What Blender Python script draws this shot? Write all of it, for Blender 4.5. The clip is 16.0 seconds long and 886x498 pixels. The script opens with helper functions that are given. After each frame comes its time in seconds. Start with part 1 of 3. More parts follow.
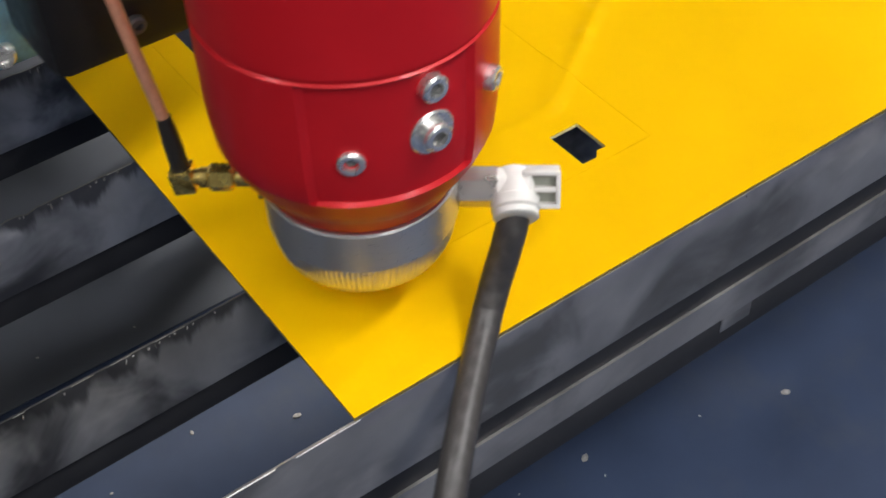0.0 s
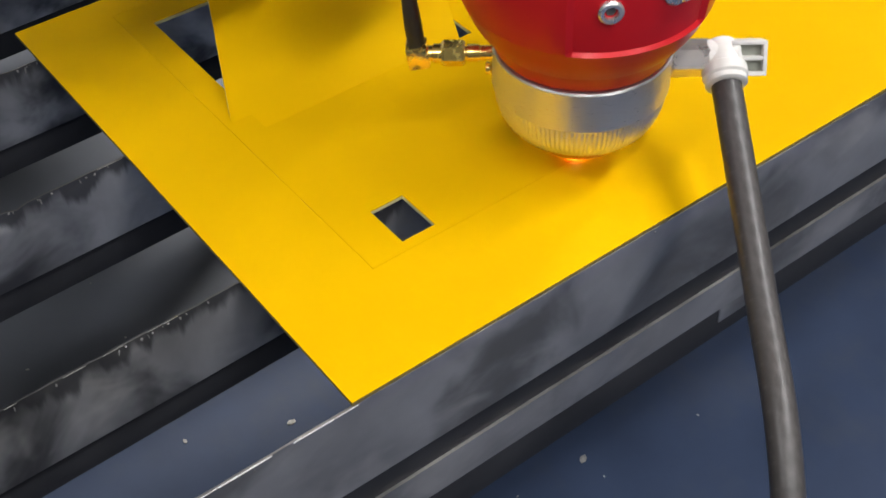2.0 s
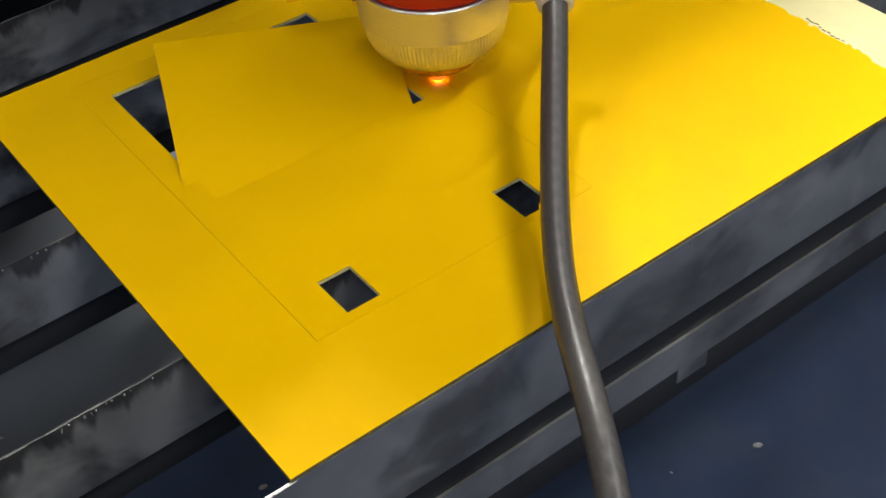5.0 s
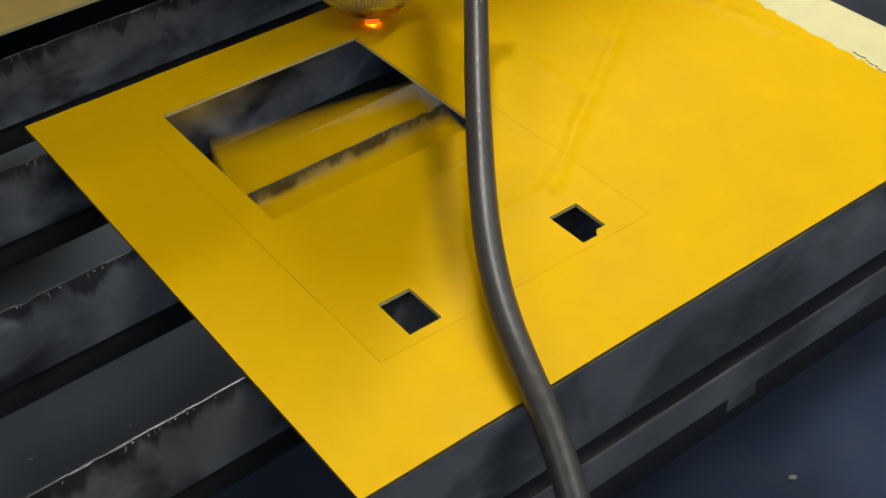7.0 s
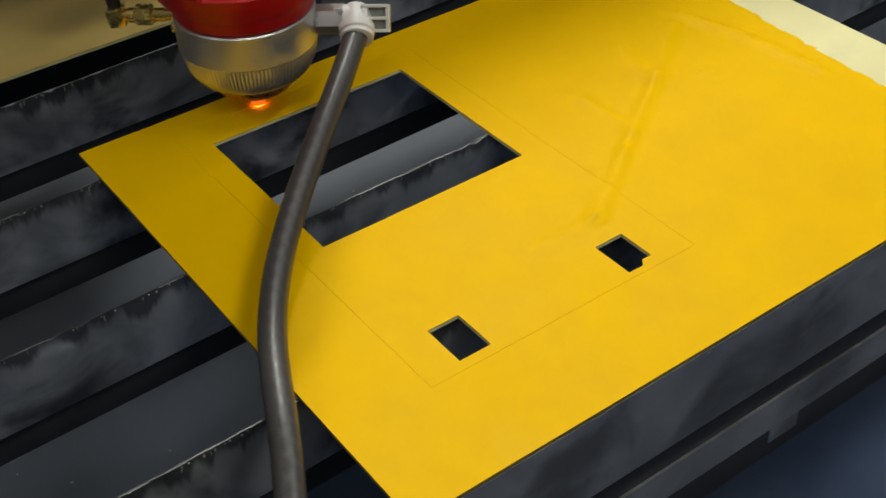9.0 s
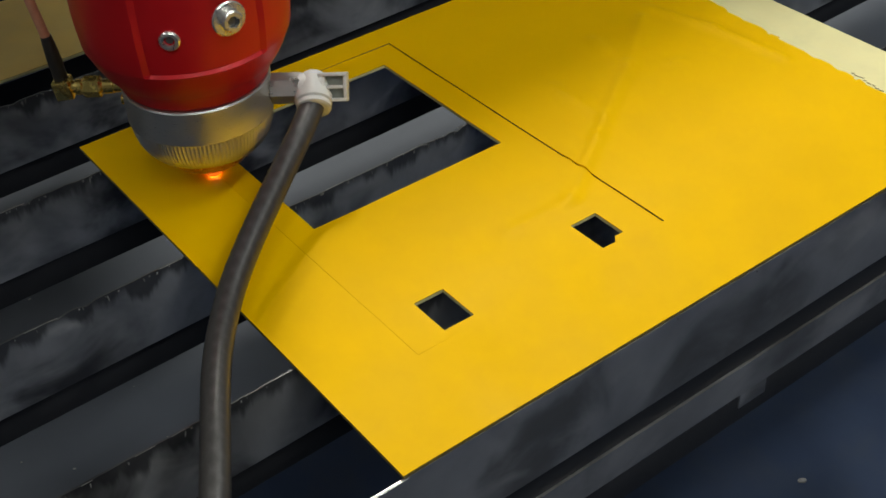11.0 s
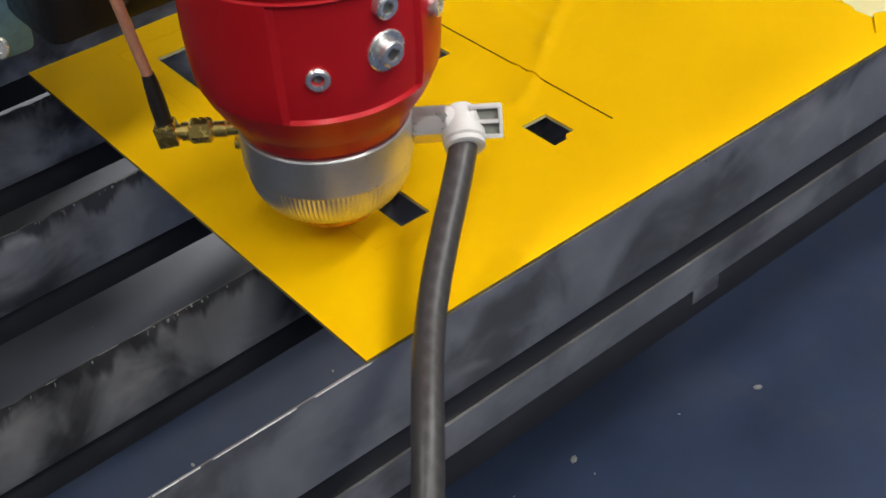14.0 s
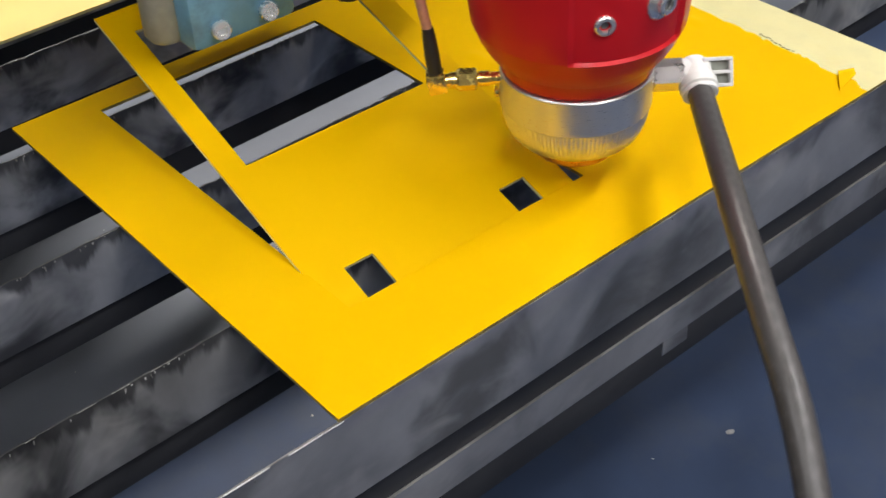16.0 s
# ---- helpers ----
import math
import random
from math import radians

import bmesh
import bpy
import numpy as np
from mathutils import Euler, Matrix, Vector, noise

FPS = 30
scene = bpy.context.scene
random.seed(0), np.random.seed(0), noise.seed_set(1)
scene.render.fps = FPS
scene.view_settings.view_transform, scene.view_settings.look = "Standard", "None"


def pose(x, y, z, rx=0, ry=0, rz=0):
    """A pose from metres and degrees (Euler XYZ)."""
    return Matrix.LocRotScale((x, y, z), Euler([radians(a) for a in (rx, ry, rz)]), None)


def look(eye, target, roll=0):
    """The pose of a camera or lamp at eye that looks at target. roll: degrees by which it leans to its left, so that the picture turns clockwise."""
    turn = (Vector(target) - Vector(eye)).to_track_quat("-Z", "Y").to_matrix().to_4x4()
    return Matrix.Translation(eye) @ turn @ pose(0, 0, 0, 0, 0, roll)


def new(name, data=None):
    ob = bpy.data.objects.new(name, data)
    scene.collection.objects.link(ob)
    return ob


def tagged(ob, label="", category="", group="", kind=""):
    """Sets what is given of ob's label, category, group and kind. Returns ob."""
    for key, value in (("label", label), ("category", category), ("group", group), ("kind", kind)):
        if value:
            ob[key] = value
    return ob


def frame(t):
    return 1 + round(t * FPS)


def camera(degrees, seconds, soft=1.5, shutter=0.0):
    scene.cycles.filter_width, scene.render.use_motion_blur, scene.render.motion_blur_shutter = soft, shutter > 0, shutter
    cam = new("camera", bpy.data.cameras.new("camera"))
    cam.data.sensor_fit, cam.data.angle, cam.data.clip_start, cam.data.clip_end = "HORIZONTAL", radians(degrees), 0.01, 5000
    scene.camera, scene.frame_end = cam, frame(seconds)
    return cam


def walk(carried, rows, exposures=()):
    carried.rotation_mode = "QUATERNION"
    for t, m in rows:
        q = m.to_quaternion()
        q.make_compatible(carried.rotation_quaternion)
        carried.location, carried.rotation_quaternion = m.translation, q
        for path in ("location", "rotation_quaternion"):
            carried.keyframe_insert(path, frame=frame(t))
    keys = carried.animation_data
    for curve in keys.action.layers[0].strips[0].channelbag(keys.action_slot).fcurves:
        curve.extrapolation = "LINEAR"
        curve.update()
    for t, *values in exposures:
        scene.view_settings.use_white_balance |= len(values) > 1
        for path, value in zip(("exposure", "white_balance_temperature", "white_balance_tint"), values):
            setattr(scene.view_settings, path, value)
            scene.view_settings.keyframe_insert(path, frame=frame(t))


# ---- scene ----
cam = camera(39.1, 16.0, 1.5, 0.5)
PATH = [
    (0, (-0.1639, -0.2569, 0.3130), (-0.0038, -0.0273, 0.0272), -1.73),
    (0.5, (-0.1726, -0.2610, 0.3100), (-0.0120, -0.0323, 0.0238), -1.98),
    (1, (-0.1748, -0.2575, 0.3114), (-0.0119, -0.0313, 0.0245), -1.22),
    (1.5, (-0.1791, -0.2576, 0.3051), (-0.0071, -0.0308, 0.0242), -0.53),
    (2, (-0.1708, -0.2617, 0.2987), (-0.0033, -0.0285, 0.0201), -2.12),
    (2.5, (-0.1565, -0.2778, 0.3009), (0.0109, -0.0454, 0.0217), -3.25),
    (3, (-0.1364, -0.2840, 0.2924), (0.0411, -0.0621, 0.0109), -2.84),
    (3.5, (-0.1373, -0.2789, 0.2902), (0.0408, -0.0569, 0.0091), -2.97),
    (4, (-0.1477, -0.2696, 0.2967), (0.0328, -0.0451, 0.0191), -2.14),
    (4.5, (-0.1457, -0.2735, 0.3051), (0.0235, -0.0348, 0.0324), -4.05),
    (7, (-0.1701, -0.2581, 0.3037), (0.0072, -0.0117, 0.0432), -2.30),
    (7.5, (-0.1734, -0.2577, 0.3043), (0.0029, -0.0086, 0.0456), -2.53),
    (8, (-0.1791, -0.2592, 0.3088), (-0.0024, -0.0081, 0.0524), -2.50),
    (8.5, (-0.1827, -0.2595, 0.3065), (-0.0054, -0.0043, 0.0546), -2.46),
    (9, (-0.1833, -0.2573, 0.3073), (-0.0065, -0.0019, 0.0553), -2.36),
    (11.5, (-0.2072, -0.2940, 0.3157), (-0.0217, -0.0394, 0.0692), -3.27),
    (12, (-0.2148, -0.3043, 0.3153), (-0.0250, -0.0501, 0.0717), -3.67),
    (12.5, (-0.2208, -0.3082, 0.3079), (-0.0325, -0.0548, 0.0623), -4.01),
    (13, (-0.2191, -0.3011, 0.2970), (-0.0292, -0.0513, 0.0489), -3.86),
    (13.5, (-0.2168, -0.3009, 0.2905), (-0.0272, -0.0535, 0.0397), -3.84),
    (14, (-0.2166, -0.3013, 0.2935), (-0.0263, -0.0583, 0.0390), -3.44),
    (14.5, (-0.2138, -0.3046, 0.2962), (-0.0233, -0.0627, 0.0409), -3.51),
    (15, (-0.2089, -0.3153, 0.3050), (-0.0213, -0.0678, 0.0529), -4.61),
    (15.5, (-0.2094, -0.3220, 0.3055), (-0.0192, -0.0692, 0.0607), -4.94),
    (16, (-0.2118, -0.3070, 0.3107), (-0.0155, -0.0627, 0.0622), -2.98),
]
# stops by which the clip's own camera brightens and darkens its picture
EXPOSURES = [(t, stops, 6500, tint) for t, stops, tint in ((0, 0.0, 11), (2.5, 0.04, 11), (3.2, 0.15, 10), (3.5, 0.3, 10), (4.1, 0.08, 10), (4.5, -0.25, 10), (4.7, -0.35, 9), (5.6, -1.1, 5), (7, -1.3, 3), (9, -1.35, 3), (12, -1.27, 4), (13, -0.9, 8), (14, -0.25, 11), (14.6, -0.02, 12), (16, 0.05, 11))]
walk(cam, [(t, look(eye, target, roll)) for t, eye, target, roll in PATH], EXPOSURES)

# ---- world and light ----
world = bpy.data.worlds.new("workshop_air")
scene.world = world
world.use_nodes = True
world.node_tree.nodes["Background"].inputs[0].default_value = (0.75, 0.85, 1.0, 1)
world.node_tree.nodes["Background"].inputs[1].default_value = 0.25

MM = 0.001


# ---- materials ----
def material(name, color, rough=0.5, metal=0.0, vary=0.12, scale=60.0, bump=0.0, bump_scale=400.0, coat=0.0, spec=0.5, stain=None, stain_scale=12.0, stain_amount=0.5, stretch=(1, 1, 1), emit=0.0):
    m = bpy.data.materials.new(name)
    m.use_nodes = True
    nt = m.node_tree
    bsdf = nt.nodes["Principled BSDF"]
    bsdf.inputs["Roughness"].default_value = rough
    bsdf.inputs["Metallic"].default_value = metal
    bsdf.inputs["Coat Weight"].default_value = coat
    bsdf.inputs["Coat Roughness"].default_value = 0.12
    bsdf.inputs["Specular IOR Level"].default_value = spec
    if emit:
        bsdf.inputs["Emission Color"].default_value = (*color, 1)
        bsdf.inputs["Emission Strength"].default_value = emit
        bsdf.inputs["Base Color"].default_value = (*color, 1)
        return m
    co = nt.nodes.new("ShaderNodeTexCoord")
    mp = nt.nodes.new("ShaderNodeMapping")
    mp.inputs["Scale"].default_value = stretch
    nt.links.new(co.outputs["Object"], mp.inputs[0])
    fine = nt.nodes.new("ShaderNodeTexNoise")
    fine.inputs["Scale"].default_value = scale
    fine.inputs["Detail"].default_value = 6
    nt.links.new(mp.outputs[0], fine.inputs["Vector"])
    ramp = nt.nodes.new("ShaderNodeMapRange")
    ramp.inputs["From Min"].default_value, ramp.inputs["From Max"].default_value = 0.3, 0.7
    ramp.inputs["To Min"].default_value, ramp.inputs["To Max"].default_value = 1 - vary, 1 + vary
    nt.links.new(fine.outputs[0], ramp.inputs[0])
    mul = nt.nodes.new("ShaderNodeMix")
    mul.data_type, mul.blend_type = "RGBA", "MULTIPLY"
    mul.inputs["Factor"].default_value = 1
    mul.inputs["A"].default_value = (*color, 1)
    nt.links.new(ramp.outputs[0], mul.inputs["B"])
    last = mul.outputs["Result"]
    if stain:
        big = nt.nodes.new("ShaderNodeTexNoise")
        big.inputs["Scale"].default_value = stain_scale
        big.inputs["Detail"].default_value = 8
        big.inputs["Roughness"].default_value = 0.65
        nt.links.new(mp.outputs[0], big.inputs["Vector"])
        sr = nt.nodes.new("ShaderNodeMapRange")
        sr.inputs["From Min"].default_value, sr.inputs["From Max"].default_value = 0.5, 0.72
        sr.inputs["To Max"].default_value = stain_amount
        nt.links.new(big.outputs[0], sr.inputs[0])
        mix = nt.nodes.new("ShaderNodeMix")
        mix.data_type = "RGBA"
        mix.inputs["B"].default_value = (*stain, 1)
        nt.links.new(sr.outputs[0], mix.inputs["Factor"])
        nt.links.new(last, mix.inputs["A"])
        last = mix.outputs["Result"]
    nt.links.new(last, bsdf.inputs["Base Color"])
    rr = nt.nodes.new("ShaderNodeMapRange")
    rr.inputs["From Min"].default_value, rr.inputs["From Max"].default_value = 0.3, 0.7
    rr.inputs["To Min"].default_value, rr.inputs["To Max"].default_value = max(rough - 0.07, 0.02), min(rough + 0.09, 1)
    nt.links.new(fine.outputs[0], rr.inputs[0])
    nt.links.new(rr.outputs[0], bsdf.inputs["Roughness"])
    if bump:
        bn = nt.nodes.new("ShaderNodeTexNoise")
        bn.inputs["Scale"].default_value = bump_scale
        bn.inputs["Detail"].default_value = 4
        nt.links.new(mp.outputs[0], bn.inputs["Vector"])
        bp = nt.nodes.new("ShaderNodeBump")
        bp.inputs["Strength"].default_value = bump
        bp.inputs["Distance"].default_value = 0.001
        nt.links.new(bn.outputs[0], bp.inputs["Height"])
        nt.links.new(bp.outputs[0], bsdf.inputs["Normal"])
    return m


def sooted(m, pale, soot, amount, runs):
    """Cloudy pale smears that partly paint in reflections, dark soot patches and soot run down in streaks from the
    burnt top edge.
    """
    nt = m.node_tree
    bsdf = nt.nodes["Principled BSDF"]
    link = bsdf.inputs["Base Color"].links[0]
    last = link.from_socket
    co = nt.nodes.new("ShaderNodeTexCoord")
    info = nt.nodes.new("ShaderNodeObjectInfo")
    off = nt.nodes.new("ShaderNodeVectorMath")
    off.operation = "SCALE"
    off.inputs[0].default_value = (7.0, 3.0, 5.0)
    nt.links.new(info.outputs["Random"], off.inputs["Scale"])
    add = nt.nodes.new("ShaderNodeVectorMath")
    add.operation = "ADD"
    nt.links.new(co.outputs["Object"], add.inputs[0])
    nt.links.new(off.outputs[0], add.inputs[1])

    def cloud(scale, stretch, lo, hi, detail=5, warp=0.0):
        mp = nt.nodes.new("ShaderNodeMapping")
        mp.inputs["Scale"].default_value = stretch
        nt.links.new(add.outputs[0], mp.inputs[0])
        n = nt.nodes.new("ShaderNodeTexNoise")
        n.inputs["Scale"].default_value = scale
        n.inputs["Detail"].default_value = detail
        n.inputs["Distortion"].default_value = warp
        nt.links.new(mp.outputs[0], n.inputs["Vector"])
        r = nt.nodes.new("ShaderNodeMapRange")
        r.interpolation_type = "SMOOTHSTEP"
        r.inputs["From Min"].default_value, r.inputs["From Max"].default_value = lo, hi
        nt.links.new(n.outputs[0], r.inputs[0])
        return r.outputs[0]

    def blend(a, color, factor, strength):
        k = nt.nodes.new("ShaderNodeMath")
        k.operation = "MULTIPLY"
        k.inputs[1].default_value = strength
        nt.links.new(factor, k.inputs[0])
        mix = nt.nodes.new("ShaderNodeMix")
        mix.data_type = "RGBA"
        mix.inputs["B"].default_value = (*color, 1)
        nt.links.new(k.outputs[0], mix.inputs["Factor"])
        nt.links.new(a, mix.inputs["A"])
        return mix.outputs["Result"]

    last = blend(last, soot, cloud(20, (1, 1, 1.2), 0.42, 0.68, 4, 0.5), amount)
    last = blend(last, pale, cloud(22, (1, 1, 1.7), 0.52, 0.80, 3, 0.6), amount)
    # streaks: the soot reaches down unevenly from the top edge
    sep = nt.nodes.new("ShaderNodeSeparateXYZ")
    nt.links.new(co.outputs["Object"], sep.inputs[0])
    run = cloud(110, (1, 1, 0.15), 0.36, 0.76, 4, 0.2)
    reach = nt.nodes.new("ShaderNodeMath")
    reach.operation = "MULTIPLY_ADD"
    reach.inputs[1].default_value = runs
    nt.links.new(run, reach.inputs[0])
    nt.links.new(sep.outputs["Z"], reach.inputs[2])
    edge = nt.nodes.new("ShaderNodeMapRange")
    edge.interpolation_type = "SMOOTHSTEP"
    edge.inputs["From Min"].default_value, edge.inputs["From Max"].default_value = -0.0075, -0.0012
    nt.links.new(reach.outputs[0], edge.inputs[0])
    last = blend(last, soot, edge.outputs[0], amount * (0.85 if runs else 0.0))
    nt.links.new(last, bsdf.inputs["Base Color"])
    return m


FILM = material("yellow_protective_film", (0.86, 0.495, 0.0), 0.50, vary=0.03, scale=25, bump=0.08, bump_scale=45, spec=0.05, stain=(0.80, 0.440, 0.0), stain_scale=9, stain_amount=0.4)
BOARD = material("cream_board", (0.80, 0.72, 0.36), 0.5, vary=0.05, scale=80, bump=0.05, stain=(0.66, 0.56, 0.24), stain_scale=40, stain_amount=0.4)
RED = material("red_anodised_aluminium", (0.56, 0.010, 0.016), 0.36, 0.12, vary=0.05, scale=60, coat=0.10, spec=0.25, stain=(0.46, 0.007, 0.012), stain_scale=30, stain_amount=0.35)
ALU = material("machined_aluminium", (0.72, 0.71, 0.68), 0.34, 0.9, vary=0.05, scale=300, stretch=(1, 1, 14), bump=0.04, bump_scale=900)
STEEL = material("bright_steel", (0.82, 0.81, 0.78), 0.26, 0.88, vary=0.03, scale=200)
NICKEL = material("nickel_plate", (0.80, 0.74, 0.69), 0.28, 0.9, vary=0.04, scale=120)
DARK_HOLE = material("dark_socket", (0.16, 0.16, 0.16), 0.5, 0.6)
COPPER = material("copper_nozzle", (0.55, 0.27, 0.13), 0.32, 0.9, vary=0.15, scale=300)
BRASS = material("gold_plated_brass", (1.0, 0.74, 0.22), 0.22, 0.95, vary=0.08, scale=500)
WHITE_PLASTIC = material("white_plastic", (0.74, 0.73, 0.69), 0.42, vary=0.04, scale=200, stain=(0.55, 0.53, 0.47), stain_scale=90, stain_amount=0.3)
RUBBER = material("black_rubber_hose", (0.050, 0.046, 0.044), 0.37, vary=0.16, scale=220, bump=0.06, bump_scale=700, stain=(0.12, 0.115, 0.11), stain_scale=120, stain_amount=0.5)
SLEEVE = material("black_heatshrink", (0.02, 0.018, 0.016), 0.45, vary=0.2, scale=300)
COAX = material("copper_coloured_coax", (0.60, 0.28, 0.17), 0.4, 0.1, vary=0.1, scale=500)
BLADE = sooted(material("sooty_steel_blade", (0.50, 0.50, 0.50), 0.36, 0.75, vary=0.25, scale=40, stretch=(1, 1, 0.5), bump=0.12, bump_scale=120), (0.92, 0.90, 0.85), (0.07, 0.07, 0.075), 0.95, 0.009)
RAIL = sooted(material("dark_steel_rail", (0.50, 0.485, 0.46), 0.36, 0.8, vary=0.2, scale=30, bump=0.06, bump_scale=140), (0.74, 0.70, 0.64), (0.17, 0.16, 0.145), 0.8, 0.0)
BAND_BLACK = material("black_band_bar", (0.026, 0.027, 0.031), 0.6, 0.0, vary=0.2, scale=60, spec=0.25)
TRAY = material("navy_painted_tray", (0.032, 0.047, 0.088), 0.46, 0.0, spec=0.12, vary=0.12, scale=18, bump=0.03, bump_scale=60, stain=(0.06, 0.066, 0.08), stain_scale=20, stain_amount=0.4)
# paler tray colour: reflected light between the rear blades is painted in
TRAY_LIT = material("tray_painted_reflection", (0.115, 0.125, 0.148), 0.50, 0.0, spec=0.2, vary=0.08, scale=18, bump=0.03, bump_scale=60)
BLACK = material("black_powder_coat", (0.012, 0.012, 0.013), 0.45, 0.1, vary=0.2, scale=200, bump=0.08, bump_scale=900)
BLUE = material("light_blue_paint", (0.16, 0.36, 0.50), 0.4, 0.1, vary=0.1, scale=90, stain=(0.07, 0.13, 0.17), stain_scale=70, stain_amount=0.6)
BRIGHT = material("melted_bright_edge", (0.92, 0.92, 0.90), 0.4, 0.15, vary=0.15, scale=600)
RECESS = material("grey_recess", (0.30, 0.31, 0.26), 0.5, vary=0.1, scale=200)
DROSS = material("grey_dross", (0.30, 0.295, 0.28), 0.6, 0.3, vary=0.3, scale=600)
SCORCH = material("scorched_board_edge", (0.20, 0.155, 0.055), 0.7, vary=0.3, scale=200, spec=0.2)
STRAW = material("straw_coloured_sheet", (0.72, 0.50, 0.14), 0.5, vary=0.05, scale=60, bump=0.04, stain=(0.60, 0.38, 0.08), stain_scale=14, stain_amount=0.4)
SCUFF = material("brown_scuff", (0.20, 0.15, 0.06), 0.6, vary=0.2, scale=300)
GLOW = material("hot_spark", (1.0, 0.80, 0.50), emit=45.0)
EMBER = material("orange_glow", (1.0, 0.16, 0.01), emit=2.2)
CONCRETE = material("concrete_floor", (0.28, 0.27, 0.26), 0.6, vary=0.15, scale=4, stain=(0.18, 0.17, 0.16), stain_scale=1.5)
PLASTER = material("grey_wall_paint", (0.40, 0.41, 0.43), 0.7, vary=0.05, scale=3)
LAMP = material("fluorescent_tube", (1.0, 0.98, 0.93), emit=18.0)


# ---- mesh helpers ----
def part(name, bm, mat, parent=None, label="", smooth=True, split=0.6):
    me = bpy.data.meshes.new(name)
    bmesh.ops.recalc_face_normals(bm, faces=bm.faces)
    for e in bm.edges:
        if len(e.link_faces) == 2 and e.calc_face_angle(0) > split:
            e.smooth = False
    for f in bm.faces:
        f.smooth = smooth
    bm.to_mesh(me)
    bm.free()
    for mm in mat if isinstance(mat, (list, tuple)) else [mat]:
        me.materials.append(mm)
    ob = new(name, me)
    if parent is not None:
        ob.parent = parent
    if label:
        tagged(ob, label)
    return ob


def box(bm, x0, x1, y0, y1, z0, z1, bevel=0.0):
    r = bmesh.ops.create_cube(bm, size=1, matrix=Matrix.Translation(((x0 + x1) / 2, (y0 + y1) / 2, (z0 + z1) / 2)) @ Matrix.Diagonal((x1 - x0, y1 - y0, z1 - z0, 1)))
    if bevel:
        es = list({e for v in r["verts"] for e in v.link_edges})
        bmesh.ops.bevel(bm, geom=es, offset=bevel, segments=2, profile=0.5, affect="EDGES")
    return bm


def lathe(bm, profile, n=64, m=None, radial=None):
    """Turn a profile of (radius, height) round z; radial(angle index, radius, height) may shift the radius."""
    m = m or Matrix()
    rings = []
    for r, z in profile:
        ring = []
        for i in range(n):
            rr = radial(i, r, z) if radial else r
            a = 2 * math.pi * i / n
            ring.append(bm.verts.new(m @ Vector((rr * math.cos(a), rr * math.sin(a), z))))
        rings.append(ring)
    for a, b in zip(rings, rings[1:]):
        for i in range(n):
            bm.faces.new((a[i], a[(i + 1) % n], b[(i + 1) % n], b[i]))
    bm.faces.new(list(reversed(rings[0])))
    bm.faces.new(rings[-1])
    return bm


def aim(p, d):
    """A pose at p whose z points along d."""
    return Matrix.Translation(p) @ Vector(d).to_track_quat("Z", "Y").to_matrix().to_4x4()


# ---- the setting: the machine's tray, the hall round it ----
def setting():
    bm = bmesh.new()
    box(bm, -4, 4, -4, 4, -0.95, -0.90)
    tagged(part("floor", bm, CONCRETE), "worn grey concrete workshop floor", "floor", kind="structure")
    for name, b in (("wall_north", (-4, 4, 4, 4.1)), ("wall_south", (-4, 4, -4.1, -4)), ("wall_east", (4, 4.1, -4.1, 4.1)), ("wall_west", (-4.1, -4, -4.1, 4.1))):
        bm = bmesh.new()
        box(bm, *b, -0.95, 2.3)
        tagged(part(name, bm, PLASTER), "plain grey painted workshop wall", "wall", kind="structure")
    bm = bmesh.new()
    box(bm, -4.1, 4.1, -4.1, 4.1, 2.3, 2.4)
    tagged(part("ceiling", bm, PLASTER), "plain grey workshop ceiling", "ceiling", kind="structure")
    # collecting tray under the blades, folded into shallow panels
    tray = new("collecting_tray")
    tagged(tray, "dark blue-grey painted steel collecting tray under the blades", "tray", kind="structure")
    xs = [-0.9, 0.203, 1.1]
    # rear panels take the paler colour that paints in reflected light
    for i, y0, y1, paint in ((0, -0.9, 0.214, TRAY), (1, -0.9, 0.214, TRAY), (0, 0.2145, 0.9, TRAY_LIT), (1, 0.2145, 0.9, TRAY_LIT)):
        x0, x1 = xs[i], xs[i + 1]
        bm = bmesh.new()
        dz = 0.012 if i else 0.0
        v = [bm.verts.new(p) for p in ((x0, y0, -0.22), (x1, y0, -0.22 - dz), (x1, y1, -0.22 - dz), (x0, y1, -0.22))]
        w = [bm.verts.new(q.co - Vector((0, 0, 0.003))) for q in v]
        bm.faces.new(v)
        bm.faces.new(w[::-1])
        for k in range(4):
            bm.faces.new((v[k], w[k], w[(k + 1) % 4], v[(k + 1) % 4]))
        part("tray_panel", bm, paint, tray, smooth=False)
    for b in ((-0.92, -0.9, -0.92, 0.92), (1.1, 1.12, -0.92, 0.92), (-0.9, 1.1, 0.9, 0.92), (-0.9, 1.1, -0.92, -0.9)):
        bm = bmesh.new()
        box(bm, *b, -0.9, 0.02)
        part("tray_wall", bm, BLACK, tray)


setting()


